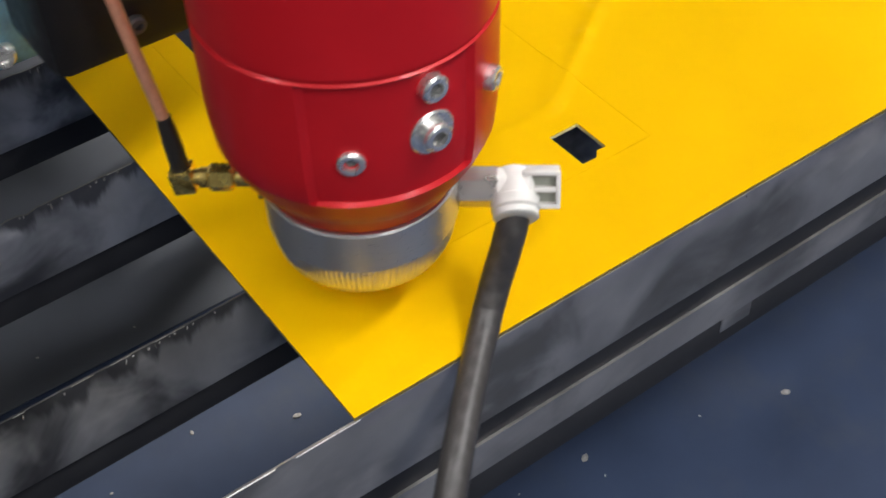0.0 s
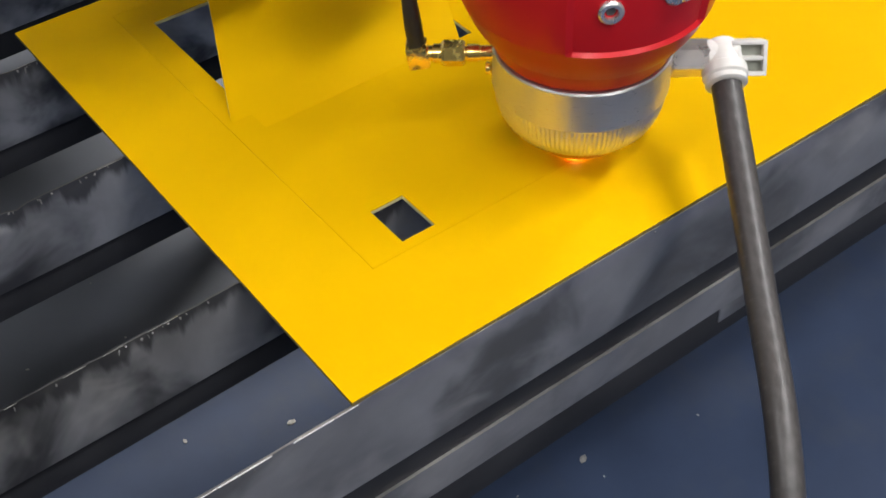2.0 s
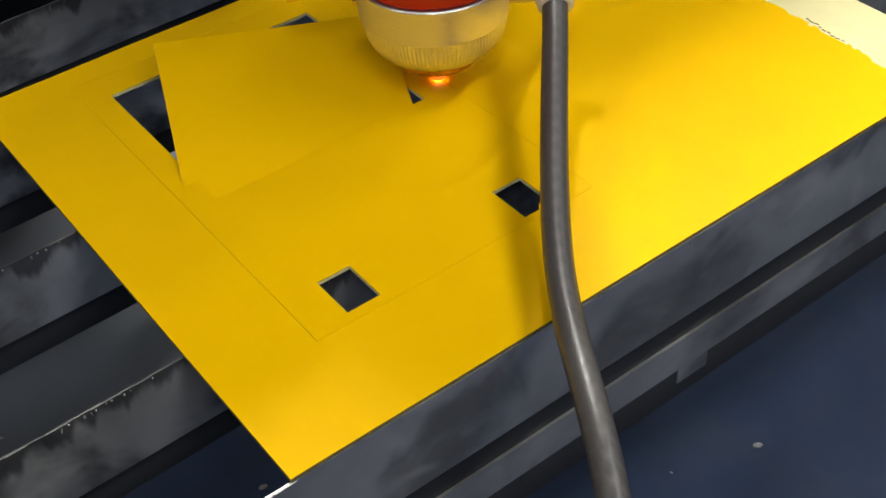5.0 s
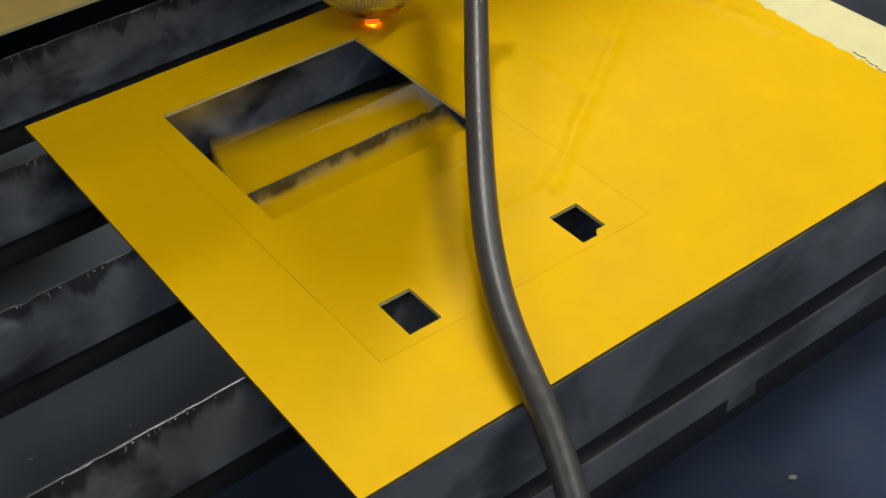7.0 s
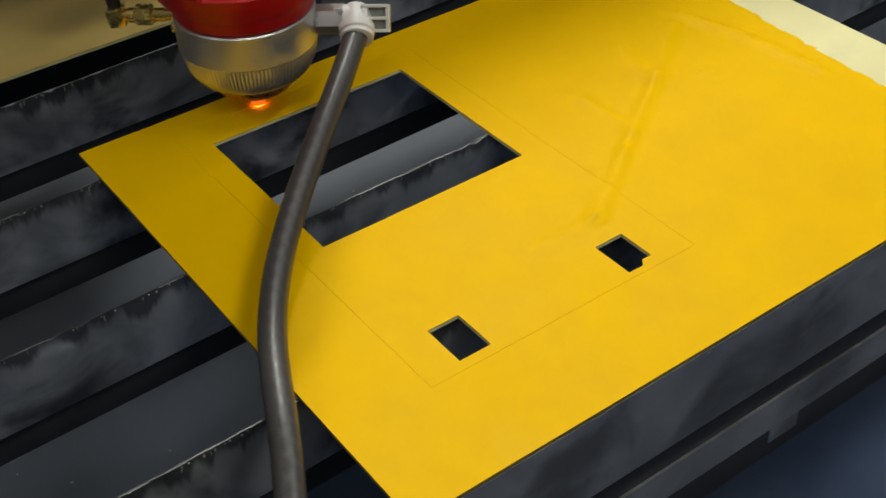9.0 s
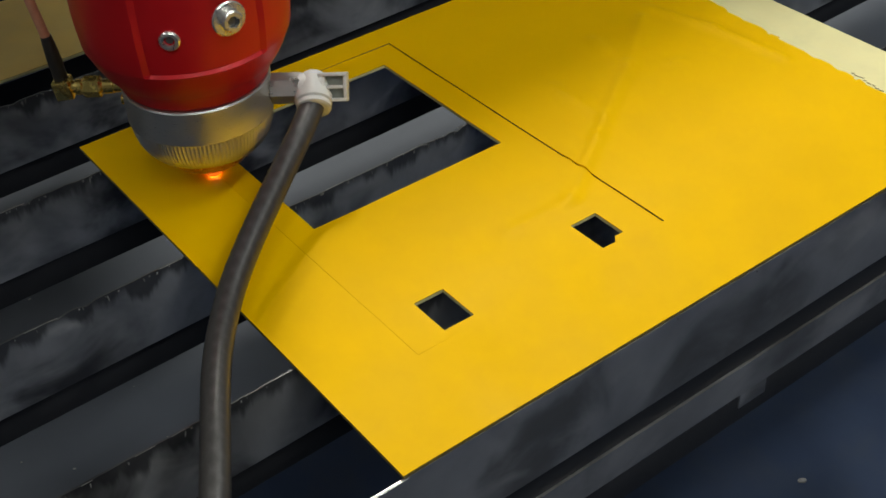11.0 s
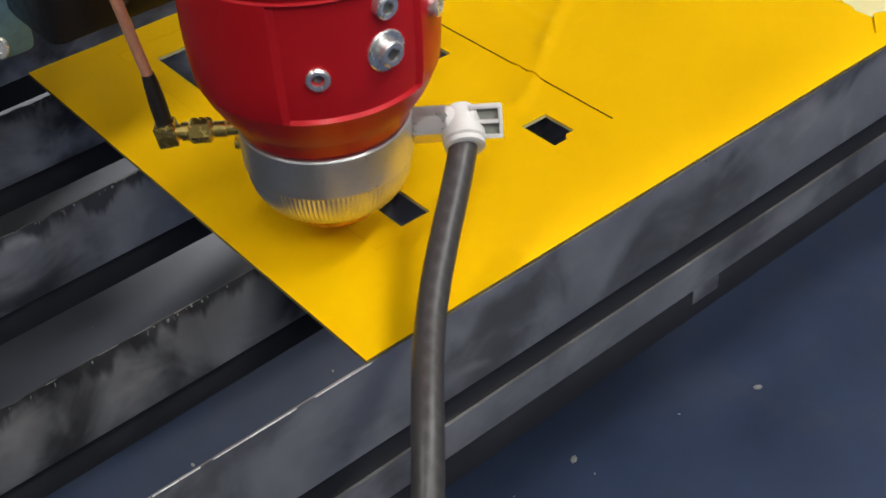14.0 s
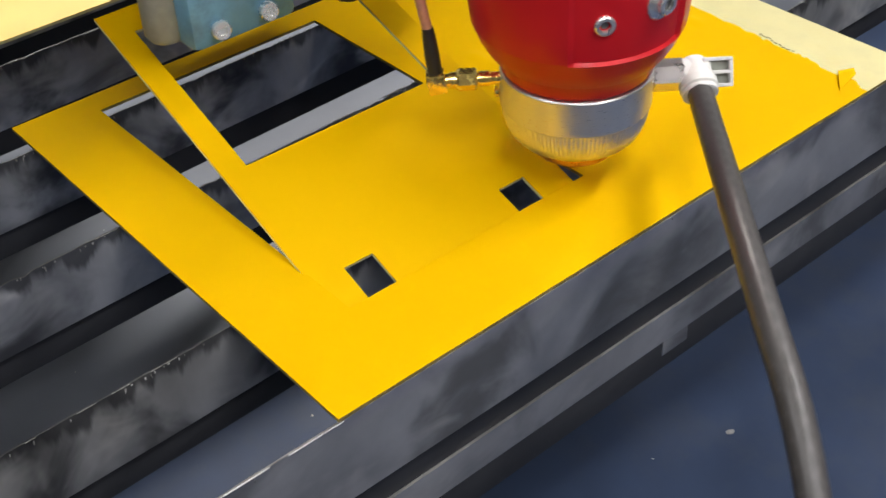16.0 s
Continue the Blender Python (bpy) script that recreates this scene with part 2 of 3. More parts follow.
# ---- lamps, unseen and added to light the table ----
def unseen_ceiling_lamp(x, y, turn, power, tint):
    lamp = new("unseen_ceiling_lamp")
    lamp.matrix_basis = pose(x, y, 2.3, 0, 0, turn)
    tagged(lamp, "unseen white batten lamp added under the ceiling", "lamp", "ceiling lamps")
    bm = bmesh.new()
    box(bm, -0.62, 0.62, -0.06, 0.06, -0.06, -0.001, 0.008)
    part("housing", bm, WHITE_PLASTIC, lamp)
    for s in (-0.03, 0.03):
        bm = bmesh.new()
        lathe(bm, [(0.013, -0.6), (0.013, 0.6)], 16, aim((0, s, -0.076), (1, 0, 0)))
        part("tube", bm, LAMP, lamp)
    data = bpy.data.lights.new("lamp_light", "AREA")
    data.shape, data.size, data.size_y, data.energy, data.color = "RECTANGLE", 1.2, 0.12, power, tint
    light = new("lamp_light", data)
    light.matrix_basis = pose(x, y, 2.2, 0, 0, turn)


# none of these lamps is in view; all but the first are fill
for lx, ly, watts in ((1.2, 1.45, 160), (0.9, -0.9, 34), (-0.9, -1.3, 22), (0.2, -2.4, 30), (1.9, 0.0, 14), (-1.9, 0.2, 20)):
    unseen_ceiling_lamp(lx, ly, 25, watts, (1.0, 0.96, 0.9) if ly > 1 else (0.97, 0.97, 0.99))


# ---- blades and rails that carry the sheet ----
def blade(y, x0, x1, seed, front=False):
    rng = random.Random(seed)
    thing = new("support_blade")
    thing.matrix_basis = pose(0, y, 0) if front else pose(-0.053, y, 0, 0, 0, 1.4) @ pose(0.053, 0, 0)
    tagged(thing, "long steel support rail with a burnt bright edge" if front else "sooty steel support blade with a burnt upper edge", "rail" if front else "blade", "" if front else "support blades")
    bm = bmesh.new()
    n = int((x1 - x0) / 0.004)
    front_v, back_v, low_f, low_b = [], [], [], []
    for i in range(n + 1):
        x = x0 + (x1 - x0) * i / n
        dz = -0.0017 - 0.0007 * abs(noise.noise((x * 90, y * 50, 3))) - (0.0014 * max(0, noise.noise((x * 240, y * 20, 9)) - 0.25) * 3 if not front else 0)
        wob = 0.0005 * noise.noise((x * 12, y * 9, 1))
        half = 0.0003 if front else 0.0004
        dz -= 0.0 if front else 0.008 * max(0.0, min(x, 0.13) + 0.0155)
        low = -0.0428 if front else -0.0368
        front_v.append(bm.verts.new((x, -half + wob, dz)))
        back_v.append(bm.verts.new((x, half + wob, dz)))
        low_f.append(bm.verts.new((x, -half + wob, low)))
        low_b.append(bm.verts.new((x, half + wob, low)))
    for a, b in ((front_v, low_f), (low_b, back_v), (back_v, front_v), (low_f, low_b)):
        for i in range(n):
            bm.faces.new((a[i], b[i], b[i + 1], a[i + 1]))
    for k in (0, -1):
        bm.faces.new((front_v[k], low_f[k], low_b[k], back_v[k]))
    part("strip", bm, RAIL if front else BLADE, thing)
    # melted bright edge: a thin broken bead, and drips of dross on the face
    bm = bmesh.new()
    x = x0
    while x < (-0.052 if front else x1):
        length = rng.uniform(0.003, 0.02)
        r = rng.uniform(0.00011, 0.00019) if front else rng.uniform(0.00008, 0.00015)
        if rng.random() < (0.97 if front else 0.6):
            box(bm, x, x + length, -0.0006 - r, -0.0006 + r, -0.0018 - r, -0.0018 + r)
        x += length + rng.uniform(0.0002, 0.0008 if front else 0.012)
    tagged(part("melted_edge", bm, BRIGHT if front else DROSS, thing, "bright melted bead along the top edge"), kind="stuff")
    bm = bmesh.new()
    for _ in range(120 if not front else 14):
        x = rng.uniform(-0.2, 0.5)
        h = rng.uniform(0.0008, 0.0045) * rng.uniform(0.4, 1)
        w = rng.uniform(0.0002, 0.0006)
        bmesh.ops.create_icosphere(bm, subdivisions=1, radius=1, matrix=pose(x, -0.0010, -0.0020 - h / 2, 0, rng.uniform(-15, 15), 0) @ Matrix.Diagonal((w, 0.0004, h / 2, 1)))
    tagged(part("dross", bm, DROSS, thing, "pale drips of dross"), kind="stuff")
    # black bar that fills the black band below the strip
    bm = bmesh.new()
    box(bm, x0, x1, 0.002, 0.006, -0.0578 if front else -0.052, -0.034, 0.0005)
    part("black_bar", bm, BAND_BLACK, thing, "black bar under the strip")
    if front:
        bm = bmesh.new()
        box(bm, x0, x1, 0.001, 0.004, -0.0755, -0.0578)
        part("lower_bar", bm, RAIL, thing)
        bm = bmesh.new()
        box(bm, 0.122, 0.139, 0.0013, 0.0038, -0.0850, -0.0756, 0.0004)
        part("bar_tab", bm, RAIL, thing, "short steel tab below the bar")
        bm = bmesh.new()
        box(bm, x0, x1, 0.002, 0.012, -0.0940, -0.0757, 0.0005)
        part("lower_black_bar", bm, BAND_BLACK, thing, "black lower bar")
    return thing


blade(-0.0481, -0.89, 1.09, 1, True)
for k, y in enumerate((0.0205, 0.1055, 0.186, 0.269, 0.352, 0.435, 0.518)):
    blade(y, -0.89, 1.09, 10 + k)


# ---- the yellow sheet, the panel cut from it and the offcut ----
THICK = 0.0016
SX0, SX1, SY0, SY1 = -0.0538, 0.2905, -0.0482, 0.2072
PX0, PX1, PY0, PY1 = -0.0155, 0.1105, -0.0045, 0.1920
BIG = (-0.004, 0.0966, 0.0844, 0.1764)
HOLE_A = (0.0, 0.014, 0.0, 0.0196)
HOLE_B = (0.0792, 0.0930, -0.0015, 0.0181)
KERF = 0.00013


def inside(b, x, y):
    return b[0] < x < b[1] and b[2] < y < b[3]


def relief(x, y):
    """Slight waves of the film: a few creases and soft blisters."""
    h = 0.00022 * noise.noise((x * 22, y * 22, 4.0)) + 0.0001 * noise.noise((x * 70, y * 70, 2.0))
    for ax, ay, bx, by, w, k in ((0.062, 0.031, 0.092, 0.031, 0.0030, 0.0006), (0.092, 0.031, 0.132, 0.059, 0.0028, 0.0012), (0.132, 0.059, 0.187, 0.096, 0.0030, 0.0013), (0.187, 0.096, 0.226, 0.126, 0.0035, 0.0012), (0.235, 0.131, 0.245, 0.094, 0.0030, 0.0012), (0.245, 0.094, 0.249, 0.050, 0.0030, 0.0009), (0.116, 0.059, 0.090, 0.033, 0.0022, 0.0006), (0.146, 0.105, 0.145, 0.068, 0.0030, 0.0008), (0.190, 0.125, 0.182, 0.099, 0.0035, 0.0009), (0.203, 0.084, 0.209, 0.081, 0.0020, 0.0009)):
        dx, dy = bx - ax, by - ay
        s = max(0, min(1, ((x - ax) * dx + (y - ay) * dy) / (dx * dx + dy * dy)))
        d = math.hypot(x - ax - s * dx, y - ay - s * dy)
        h += 1.25 * k * math.exp(-(d / w) ** 2)
    return h


def plate(x0, x1, y0, y1, holes, z0, z1, step, wavy=False, bound=None):
    """A plate with rectangular holes on a grid that follows their edges."""
    def cuts(a, b, marks):
        marks = sorted({a, b, *[q for q in marks if a < q < b]})
        out = []
        for p, q in zip(marks, marks[1:]):
            k = max(1, int((q - p) / step))
            out += [p + (q - p) * i / k for i in range(k)]
        return out + [b]
    xs = cuts(x0, x1, [q for h in holes for q in h[:2]])
    ys = cuts(y0, y1, [q for h in holes for q in h[2:]])
    bm = bmesh.new()
    grid = {}

    def vert(i, j, top):
        key = (i, j, top)
        if key not in grid:
            x, y = xs[i], ys[j]
            if bound:
                x = min(x, bound(y))
            grid[key] = bm.verts.new((x, y, (z1 + (relief(x, y) if wavy else 0)) if top else z0))
        return grid[key]
    full = set()
    for i in range(len(xs) - 1):
        for j in range(len(ys) - 1):
            cx, cy = (xs[i] + xs[i + 1]) / 2, (ys[j] + ys[j + 1]) / 2
            if any(inside(h, cx, cy) for h in holes) or (bound and xs[i] >= bound(cy) - step * 0.5):
                continue
            full.add((i, j))
    for i, j in full:
        bm.faces.new([vert(i, j, 1), vert(i + 1, j, 1), vert(i + 1, j + 1, 1), vert(i, j + 1, 1)])
        bm.faces.new([vert(i, j, 0), vert(i, j + 1, 0), vert(i + 1, j + 1, 0), vert(i + 1, j, 0)])
        for di, dj, a, b in ((-1, 0, (i, j), (i, j + 1)), (1, 0, (i + 1, j), (i + 1, j + 1)), (0, -1, (i, j), (i + 1, j)), (0, 1, (i, j + 1), (i + 1, j + 1))):
            if (i + di, j + dj) not in full:
                bm.faces.new([vert(*a, 1), vert(*b, 1), vert(*b, 0), vert(*a, 0)])
    return bm


def film_end(y):
    return 0.2565 + 0.055 * (y + 0.04) + 0.0022 * noise.noise((y * 120, 0.5, 7)) + 0.0012 * noise.noise((y * 500, 2.5, 7))


def sheets():
    gap = (PX0 - KERF, PX1 + KERF, PY0 - KERF, PY1 + KERF)
    sheet = tagged(new("yellow_sheet"), "large yellow film-covered sheet with a bare cream end on blades", "sheet")
    board = part("board", plate(SX0, SX1, SY0, SY1, [gap], -THICK, -0.0002, 0.02), BOARD, sheet, "cream board with scorched edges")
    board.data.materials.append(SCORCH)
    for f in board.data.polygons:
        if abs(f.normal.z) < 0.5:
            f.material_index = 1
    part("film", plate(SX0, 0.285, SY0, SY1, [gap], -0.0002, 0.0001, 0.0024, True, bound=film_end), FILM, sheet, "glossy creased yellow film")
    # torn scrap of film at the corner of the bare end
    bm = bmesh.new()
    pts = [(0.2445, -0.0395), (0.262, -0.0360), (0.2655, -0.0323), (0.2575, -0.0290), (0.2500, -0.0350)]
    top = [bm.verts.new((x, y, 0.0006 + 0.0008 * i / 4)) for i, (x, y) in enumerate(pts)]
    low = [bm.verts.new((x, y, 0.0003 + 0.0008 * i / 4)) for i, (x, y) in enumerate(pts)]
    bm.faces.new(top)
    bm.faces.new(low[::-1])
    for i in range(5):
        bm.faces.new((top[i], low[i], low[(i + 1) % 5], top[(i + 1) % 5]))
    part("film_scrap", bm, FILM, sheet, "lifted yellow scrap of film")
    rng = random.Random(8)
    bm = bmesh.new()
    for k in range(9):
        x, y = 0.2625 - 0.004 * k / 9 + rng.uniform(-0.0008, 0.0008), 0.020 - 0.0027 * k
        bmesh.ops.create_cube(bm, size=1, matrix=pose(x, y, 0.0, 0, 0, 100 + rng.uniform(-25, 25)) @ Matrix.Diagonal((rng.uniform(0.0012, 0.0032), rng.uniform(0.0002, 0.0005), 0.0003, 1)))
    tagged(part("scuff_marks", bm, SCUFF, sheet, "short brown scuff marks"), kind="stuff")
    panel = tagged(new("cut_panel"), "yellow film-covered panel with one large and two small cut-outs", "panel")
    holes = [BIG, HOLE_A, HOLE_B]
    part("board", plate(PX0, PX1, PY0, PY1, holes, -THICK, -0.0002, 0.02), BOARD, panel, "cream board with pale edges")
    part("film", plate(PX0, PX1, PY0, PY1, holes, -0.0002, 0.0001, 0.0024, True), FILM, panel, "glossy creased yellow film")
    # little tab left in the second small cut-out
    bm = bmesh.new()
    pts = [(0.0930, -0.0015), (0.0930, 0.0012), (0.0885, 0.0014), (0.0862, -0.0015)]
    top = [bm.verts.new((x, y, 0.0001)) for x, y in pts]
    low = [bm.verts.new((x, y, -THICK)) for x, y in pts]
    bm.faces.new(top)
    bm.faces.new(low[::-1])
    for i in range(4):
        bm.faces.new((top[i], low[i], low[(i + 1) % 4], top[(i + 1) % 4]))
    part("tab", bm, FILM, panel, "small uncut tab", smooth=False)
    # the offcut of the large cut-out; its origin is where it tips over the blade
    cut = tagged(new("rectangular_offcut"), "rectangular yellow offcut tipped over in the large cut-out", "offcut")
    px, py = 0.0463, 0.1045
    b = (BIG[0] + 0.0003 - px, BIG[1] - 0.0003 - px, BIG[2] + 0.0003 - py, BIG[3] - 0.0003 - py)
    part("board", plate(*b, [], -THICK, -0.0002, 0.02), BOARD, cut, "cream board with pale edges")
    part("film", plate(*b, [], -0.0002, 0.0001, 0.02), FILM, cut, "glossy yellow film")
    # a second sheet farther back on the table
    other = tagged(new("yellow_sheet"), "second pale straw-coloured sheet lying farther back on the blades", "sheet")
    part("board", plate(-0.40, 0.13, 0.290, 0.60, [], -THICK, -0.0002, 0.05), BOARD, other)
    part("film", plate(-0.40, 0.13, 0.290, 0.60, [], -0.0002, 0.0001, 0.05), STRAW, other)
    return panel, cut


panel, offcut = sheets()


# ---- the laser cutting head ----
RIGHT = Vector((0.79, -0.613, 0)).normalized()


def on_body(angle, z, r):
    a = radians(angle)
    return Vector((r * math.cos(a), r * math.sin(a), z)), Vector((math.cos(a), math.sin(a), 0))


def cap_screw(head, angle, z, r, size=0.0042, tall=0.005, washer=0.0):
    p, d = on_body(angle, z, r)
    bm = bmesh.new()
    m = aim(p, d)
    s = size
    lathe(bm, [(s, -0.004), (s, tall - 0.0006), (s - 0.0006, tall), (s * 0.56, tall), (s * 0.5, tall - 0.0025)], 28, m)
    screw = part("cap_screw", bm, STEEL, head, "bright steel socket cap screw", split=0.5)
    # dark hex plug: shade inside the socket put into its colour
    bm = bmesh.new()
    lathe(bm, [(s * 0.42, tall - 0.0024), (s * 0.40, tall - 0.0016)], 6, m)
    part("socket", bm, DARK_HOLE, screw)
    if washer:
        bm = bmesh.new()
        lathe(bm, [(washer, -0.003), (washer, 0.0008), (washer - 0.0005, 0.0013), (s * 0.9, 0.0013)], 36, m)
        part("washer", bm, STEEL, screw)
    return screw


def frame_on(p, x, z):
    """A pose at p with its x along x and its z near z."""
    x = x.normalized()
    y = z.cross(x).normalized()
    return Matrix.Translation(p) @ Matrix((x, y, x.cross(y))).transposed().to_4x4()


def cutting_head():
    head = tagged(new("laser_cutting_head"), "red anodised laser cutting head with a knurled silver nozzle ring", "cutting head")
    # red body, with a flat front panel and a groove
    def facet(i, r, z):
        a = (360 * i / 128 + 180) % 360 - 180
        return r - 0.0016 if 0.0745 < z < 0.1165 and -140 < a < -72 else r
    bm = bmesh.new()
    prof = [(0.0285, 0.0515), (0.0296, 0.0518), (0.0310, 0.0535), (0.0322, 0.0570), (0.0338, 0.0600), (0.0346, 0.0603), (0.0372, 0.0640), (0.0394, 0.0680), (0.0411, 0.0722), (0.0419, 0.0738), (0.0423, 0.0750), (0.0430, 0.0820), (0.0434, 0.0900), (0.0434, 0.1160), (0.0434, 0.1170), (0.0426, 0.1176), (0.0426, 0.1186), (0.0434, 0.1192), (0.0432, 0.150), (0.0432, 0.215), (0.0410, 0.220)]
    lathe(bm, prof, 128, radial=facet)
    part("body", bm, RED, head, "glossy red anodised body", split=0.3)
    # plain silver ring with the knurled ring beneath
    bm = bmesh.new()
    lathe(bm, [(0.0300, 0.0350), (0.0306, 0.0353), (0.0310, 0.0358), (0.0310, 0.0490), (0.0310, 0.0508), (0.0305, 0.0515), (0.0260, 0.0517)], 220, radial=lambda i, r, z: r - (0.00016 if i % 2 and 0.0355 < z < 0.0495 else 0))
    part("upper_ring", bm, ALU, head, "finely knurled silver aluminium ring", split=0.5)
    bm = bmesh.new()

    def knurl(i, r, z):
        return r - (0.00045 if i % 2 and r > 0.021 else 0)
    lathe(bm, [(0.0190, 0.0186), (0.0218, 0.0189), (0.0246, 0.0203), (0.0270, 0.0230), (0.0288, 0.0265), (0.0298, 0.0302), (0.0303, 0.0335), (0.0304, 0.0352)], 220, radial=knurl)
    part("knurled_ring", bm, ALU, head, "knurled silver nozzle nut", split=0.9)
    bm = bmesh.new()
    lathe(bm, [(0.0110, 0.0105), (0.0145, 0.0110), (0.0172, 0.0128), (0.0184, 0.0155), (0.0188, 0.0190)], 64)
    part("nozzle_seat", bm, COPPER, head, "brown copper nozzle seat")
    bm = bmesh.new()
    lathe(bm, [(0.0016, 0.0055), (0.0036, 0.0056), (0.0065, 0.0078), (0.0095, 0.0086), (0.0120, 0.0094), (0.0120, 0.0110)], 48)
    part("nozzle", bm, COPPER, head, "copper cutting nozzle")
    cap_screw(head, -123, 0.0905, 0.0412, 0.0040, 0.0022)
    cap_screw(head, -91, 0.0945, 0.0412, 0.0044, 0.0046, 0.0071)
    cap_screw(head, -91, 0.1105, 0.0414, 0.0041, 0.0036)
    cap_screw(head, -60, 0.1000, 0.0422, 0.0037, 0.0042)
    # sensor plug: gold angle connector with a copper-coloured cable that climbs
    left = -RIGHT
    bm = bmesh.new()
    base = left * 0.029 + Vector((0, 0, 0.0470))
    lathe(bm, [(0.0026, 0.0), (0.0026, 0.006), (0.0031, 0.0062), (0.0031, 0.0105), (0.0024, 0.0107), (0.0024, 0.0112)], 24, aim(base, left))
    plug = part("sensor_plug", bm, BRASS, head, "gold-plated angled sensor plug")
    bm = bmesh.new()
    lathe(bm, [(0.0038, 0.0112), (0.0046, 0.0120), (0.0046, 0.0185), (0.0038, 0.0195)], 6, aim(base, left))
    part("hex_nut", bm, BRASS, plug, split=0.3)
    bm = bmesh.new()
    lathe(bm, [(0.0034, 0.0195), (0.0034, 0.0222), (0.0028, 0.0224), (0.0028, 0.0240)], 24, aim(base, left))
    o = base + left * 0.0275
    box(bm, -0.0038, 0.0038, -0.0038, 0.0038, -0.0045, 0.0042, 0.0008)
    bmesh.ops.transform(bm, matrix=aim(o, (left.x * 0.15, left.y * 0.15, 1)), verts=bm.verts[-1:] if False else [v for v in bm.verts if v.co.length < 0.009])
    part("angle_block", bm, BRASS, plug)
    bm = bmesh.new()
    lathe(bm, [(0.0015, -0.0015), (0.0023, -0.0008), (0.0023, 0.0006), (0.0010, 0.001)], 16, aim(left * 0.0325 + Vector((0.0, 0.0, 0.0405)), left))
    part("grub_screw", bm, BRASS, plug)
    up = Vector((left.x * 0.07, left.y * 0.07 + 0.06, 1)).normalized()
    bm = bmesh.new()
    lathe(bm, [(0.0030, 0.003), (0.0031, 0.012), (0.0027, 0.020), (0.0023, 0.024)], 20, aim(o, up))
    part("boot", bm, SLEEVE, plug, "black shrink sleeve")
    bm = bmesh.new()
    rings = []
    for i in range(14):
        s = 0.022 + 0.016 * i
        c = o + up * s + left * 0.004 * math.sin(i * 0.3) + Vector((0, 0.01, 0)) * (i / 13) ** 2
        rings.append([bm.verts.new(c + Vector((math.cos(a) * 0.0021, math.sin(a) * 0.0021, 0))) for a in [2 * math.pi * k / 12 for k in range(12)]])
    for a, b in zip(rings, rings[1:]):
        for k in range(12):
            bm.faces.new((a[k], a[(k + 1) % 12], b[(k + 1) % 12], b[k]))
    bm.faces.new(rings[0][::-1])
    bm.faces.new(rings[-1])
    part("sensor_cable", bm, COAX, plug, "copper-coloured sensor cable")
    # gas fitting: nickel hexagon, white elbow with its ribbed back and collar
    c0 = RIGHT * 0.030 + Vector((0, 0, 0.0435))
    bm = bmesh.new()
    lathe(bm, [(0.0050, 0.0), (0.0066, 0.0012), (0.0066, 0.0130), (0.0058, 0.0142), (0.0056, 0.0165)], 6, aim(c0, RIGHT))
    fitting = part("gas_fitting", bm, NICKEL, head, "nickel hexagon of the gas fitting", split=0.3)
    down = hose_way()
    e = c0 + RIGHT * 0.0185
    side = RIGHT.cross(Vector((0, 0, 1))).normalized()
    bm = bmesh.new()
    lathe(bm, [(0.0052, -0.0065), (0.0062, -0.0055), (0.0062, 0.0045), (0.0055, 0.0055)], 28, aim(e, RIGHT))
    lathe(bm, [(0.0052, -0.0055), (0.0063, -0.003), (0.0068, 0.001), (0.0070, 0.0040), (0.0078, 0.0045), (0.0078, 0.0078), (0.0070, 0.0086), (0.0058, 0.0086)], 36, aim(e, down))
    part("elbow", bm, WHITE_PLASTIC, fitting, "white plastic push-in elbow")
    bm = bmesh.new()
    fr = frame_on(e + RIGHT * 0.0085, RIGHT, Vector((-0.45, -0.66, 0.45)))
    box(bm, -0.0050, 0.0050, -0.0056, 0.0056, -0.0050, 0.0012, 0.0004)
    bmesh.ops.transform(bm, matrix=fr, verts=bm.verts)
    part("recess", bm, RECESS, fitting, "grey recess of the elbow")
    bm = bmesh.new()
    for b in ((-0.0060, 0.0060, -0.0060, -0.0046), (-0.0060, 0.0060, 0.0046, 0.0060), (-0.0060, -0.0046, -0.0046, 0.0046), (0.0046, 0.0060, -0.0046, 0.0046), (-0.0046, 0.0046, -0.0007, 0.0007)):
        box(bm, *b, -0.0052, 0.0046, 0.0002)
    bmesh.ops.transform(bm, matrix=fr, verts=bm.verts)
    part("ribbed_end", bm, WHITE_PLASTIC, fitting, "ribbed white end of the elbow")
    bm = bmesh.new()
    lathe(bm, [(0.0056, 0.0080), (0.0073, 0.0088), (0.0073, 0.0106), (0.0064, 0.0112), (0.0054, 0.0112)], 36, aim(e, down))
    part("release_collar", bm, WHITE_PLASTIC, fitting, "white release collar")
    # carriage behind the head
    bm = bmesh.new()
    box(bm, -0.005, 0.050, 0.060, 0.085, 0.120, 0.32, 0.004)
    box(bm, -0.030, 0.030, 0.030, 0.062, 0.150, 0.21, 0.004)
    part("carriage_plate", bm, BLACK, head, "black carriage plate")
    bm = bmesh.new()
    box(bm, -0.068, -0.006, 0.060, 0.098, 0.078, 0.30, 0.005)
    part("height_drive", bm, BLACK, head, "black housing of the height drive")
    for z in (0.090, 0.108):
        bm = bmesh.new()
        lathe(bm, [(0.0030, -0.001), (0.0030, 0.0022), (0.0024, 0.0028), (0.0014, 0.0028), (0.0012, 0.001)], 20, aim((-0.040, 0.060, z), (0, -1, 0)))
        part("housing_screw", bm, DARK_HOLE, head)
    bm = bmesh.new()
    box(bm, -0.105, -0.052, 0.120, 0.150, 0.048, 0.085, 0.004)
    bracket = part("side_bracket", bm, BLUE, head, "light blue painted bracket")
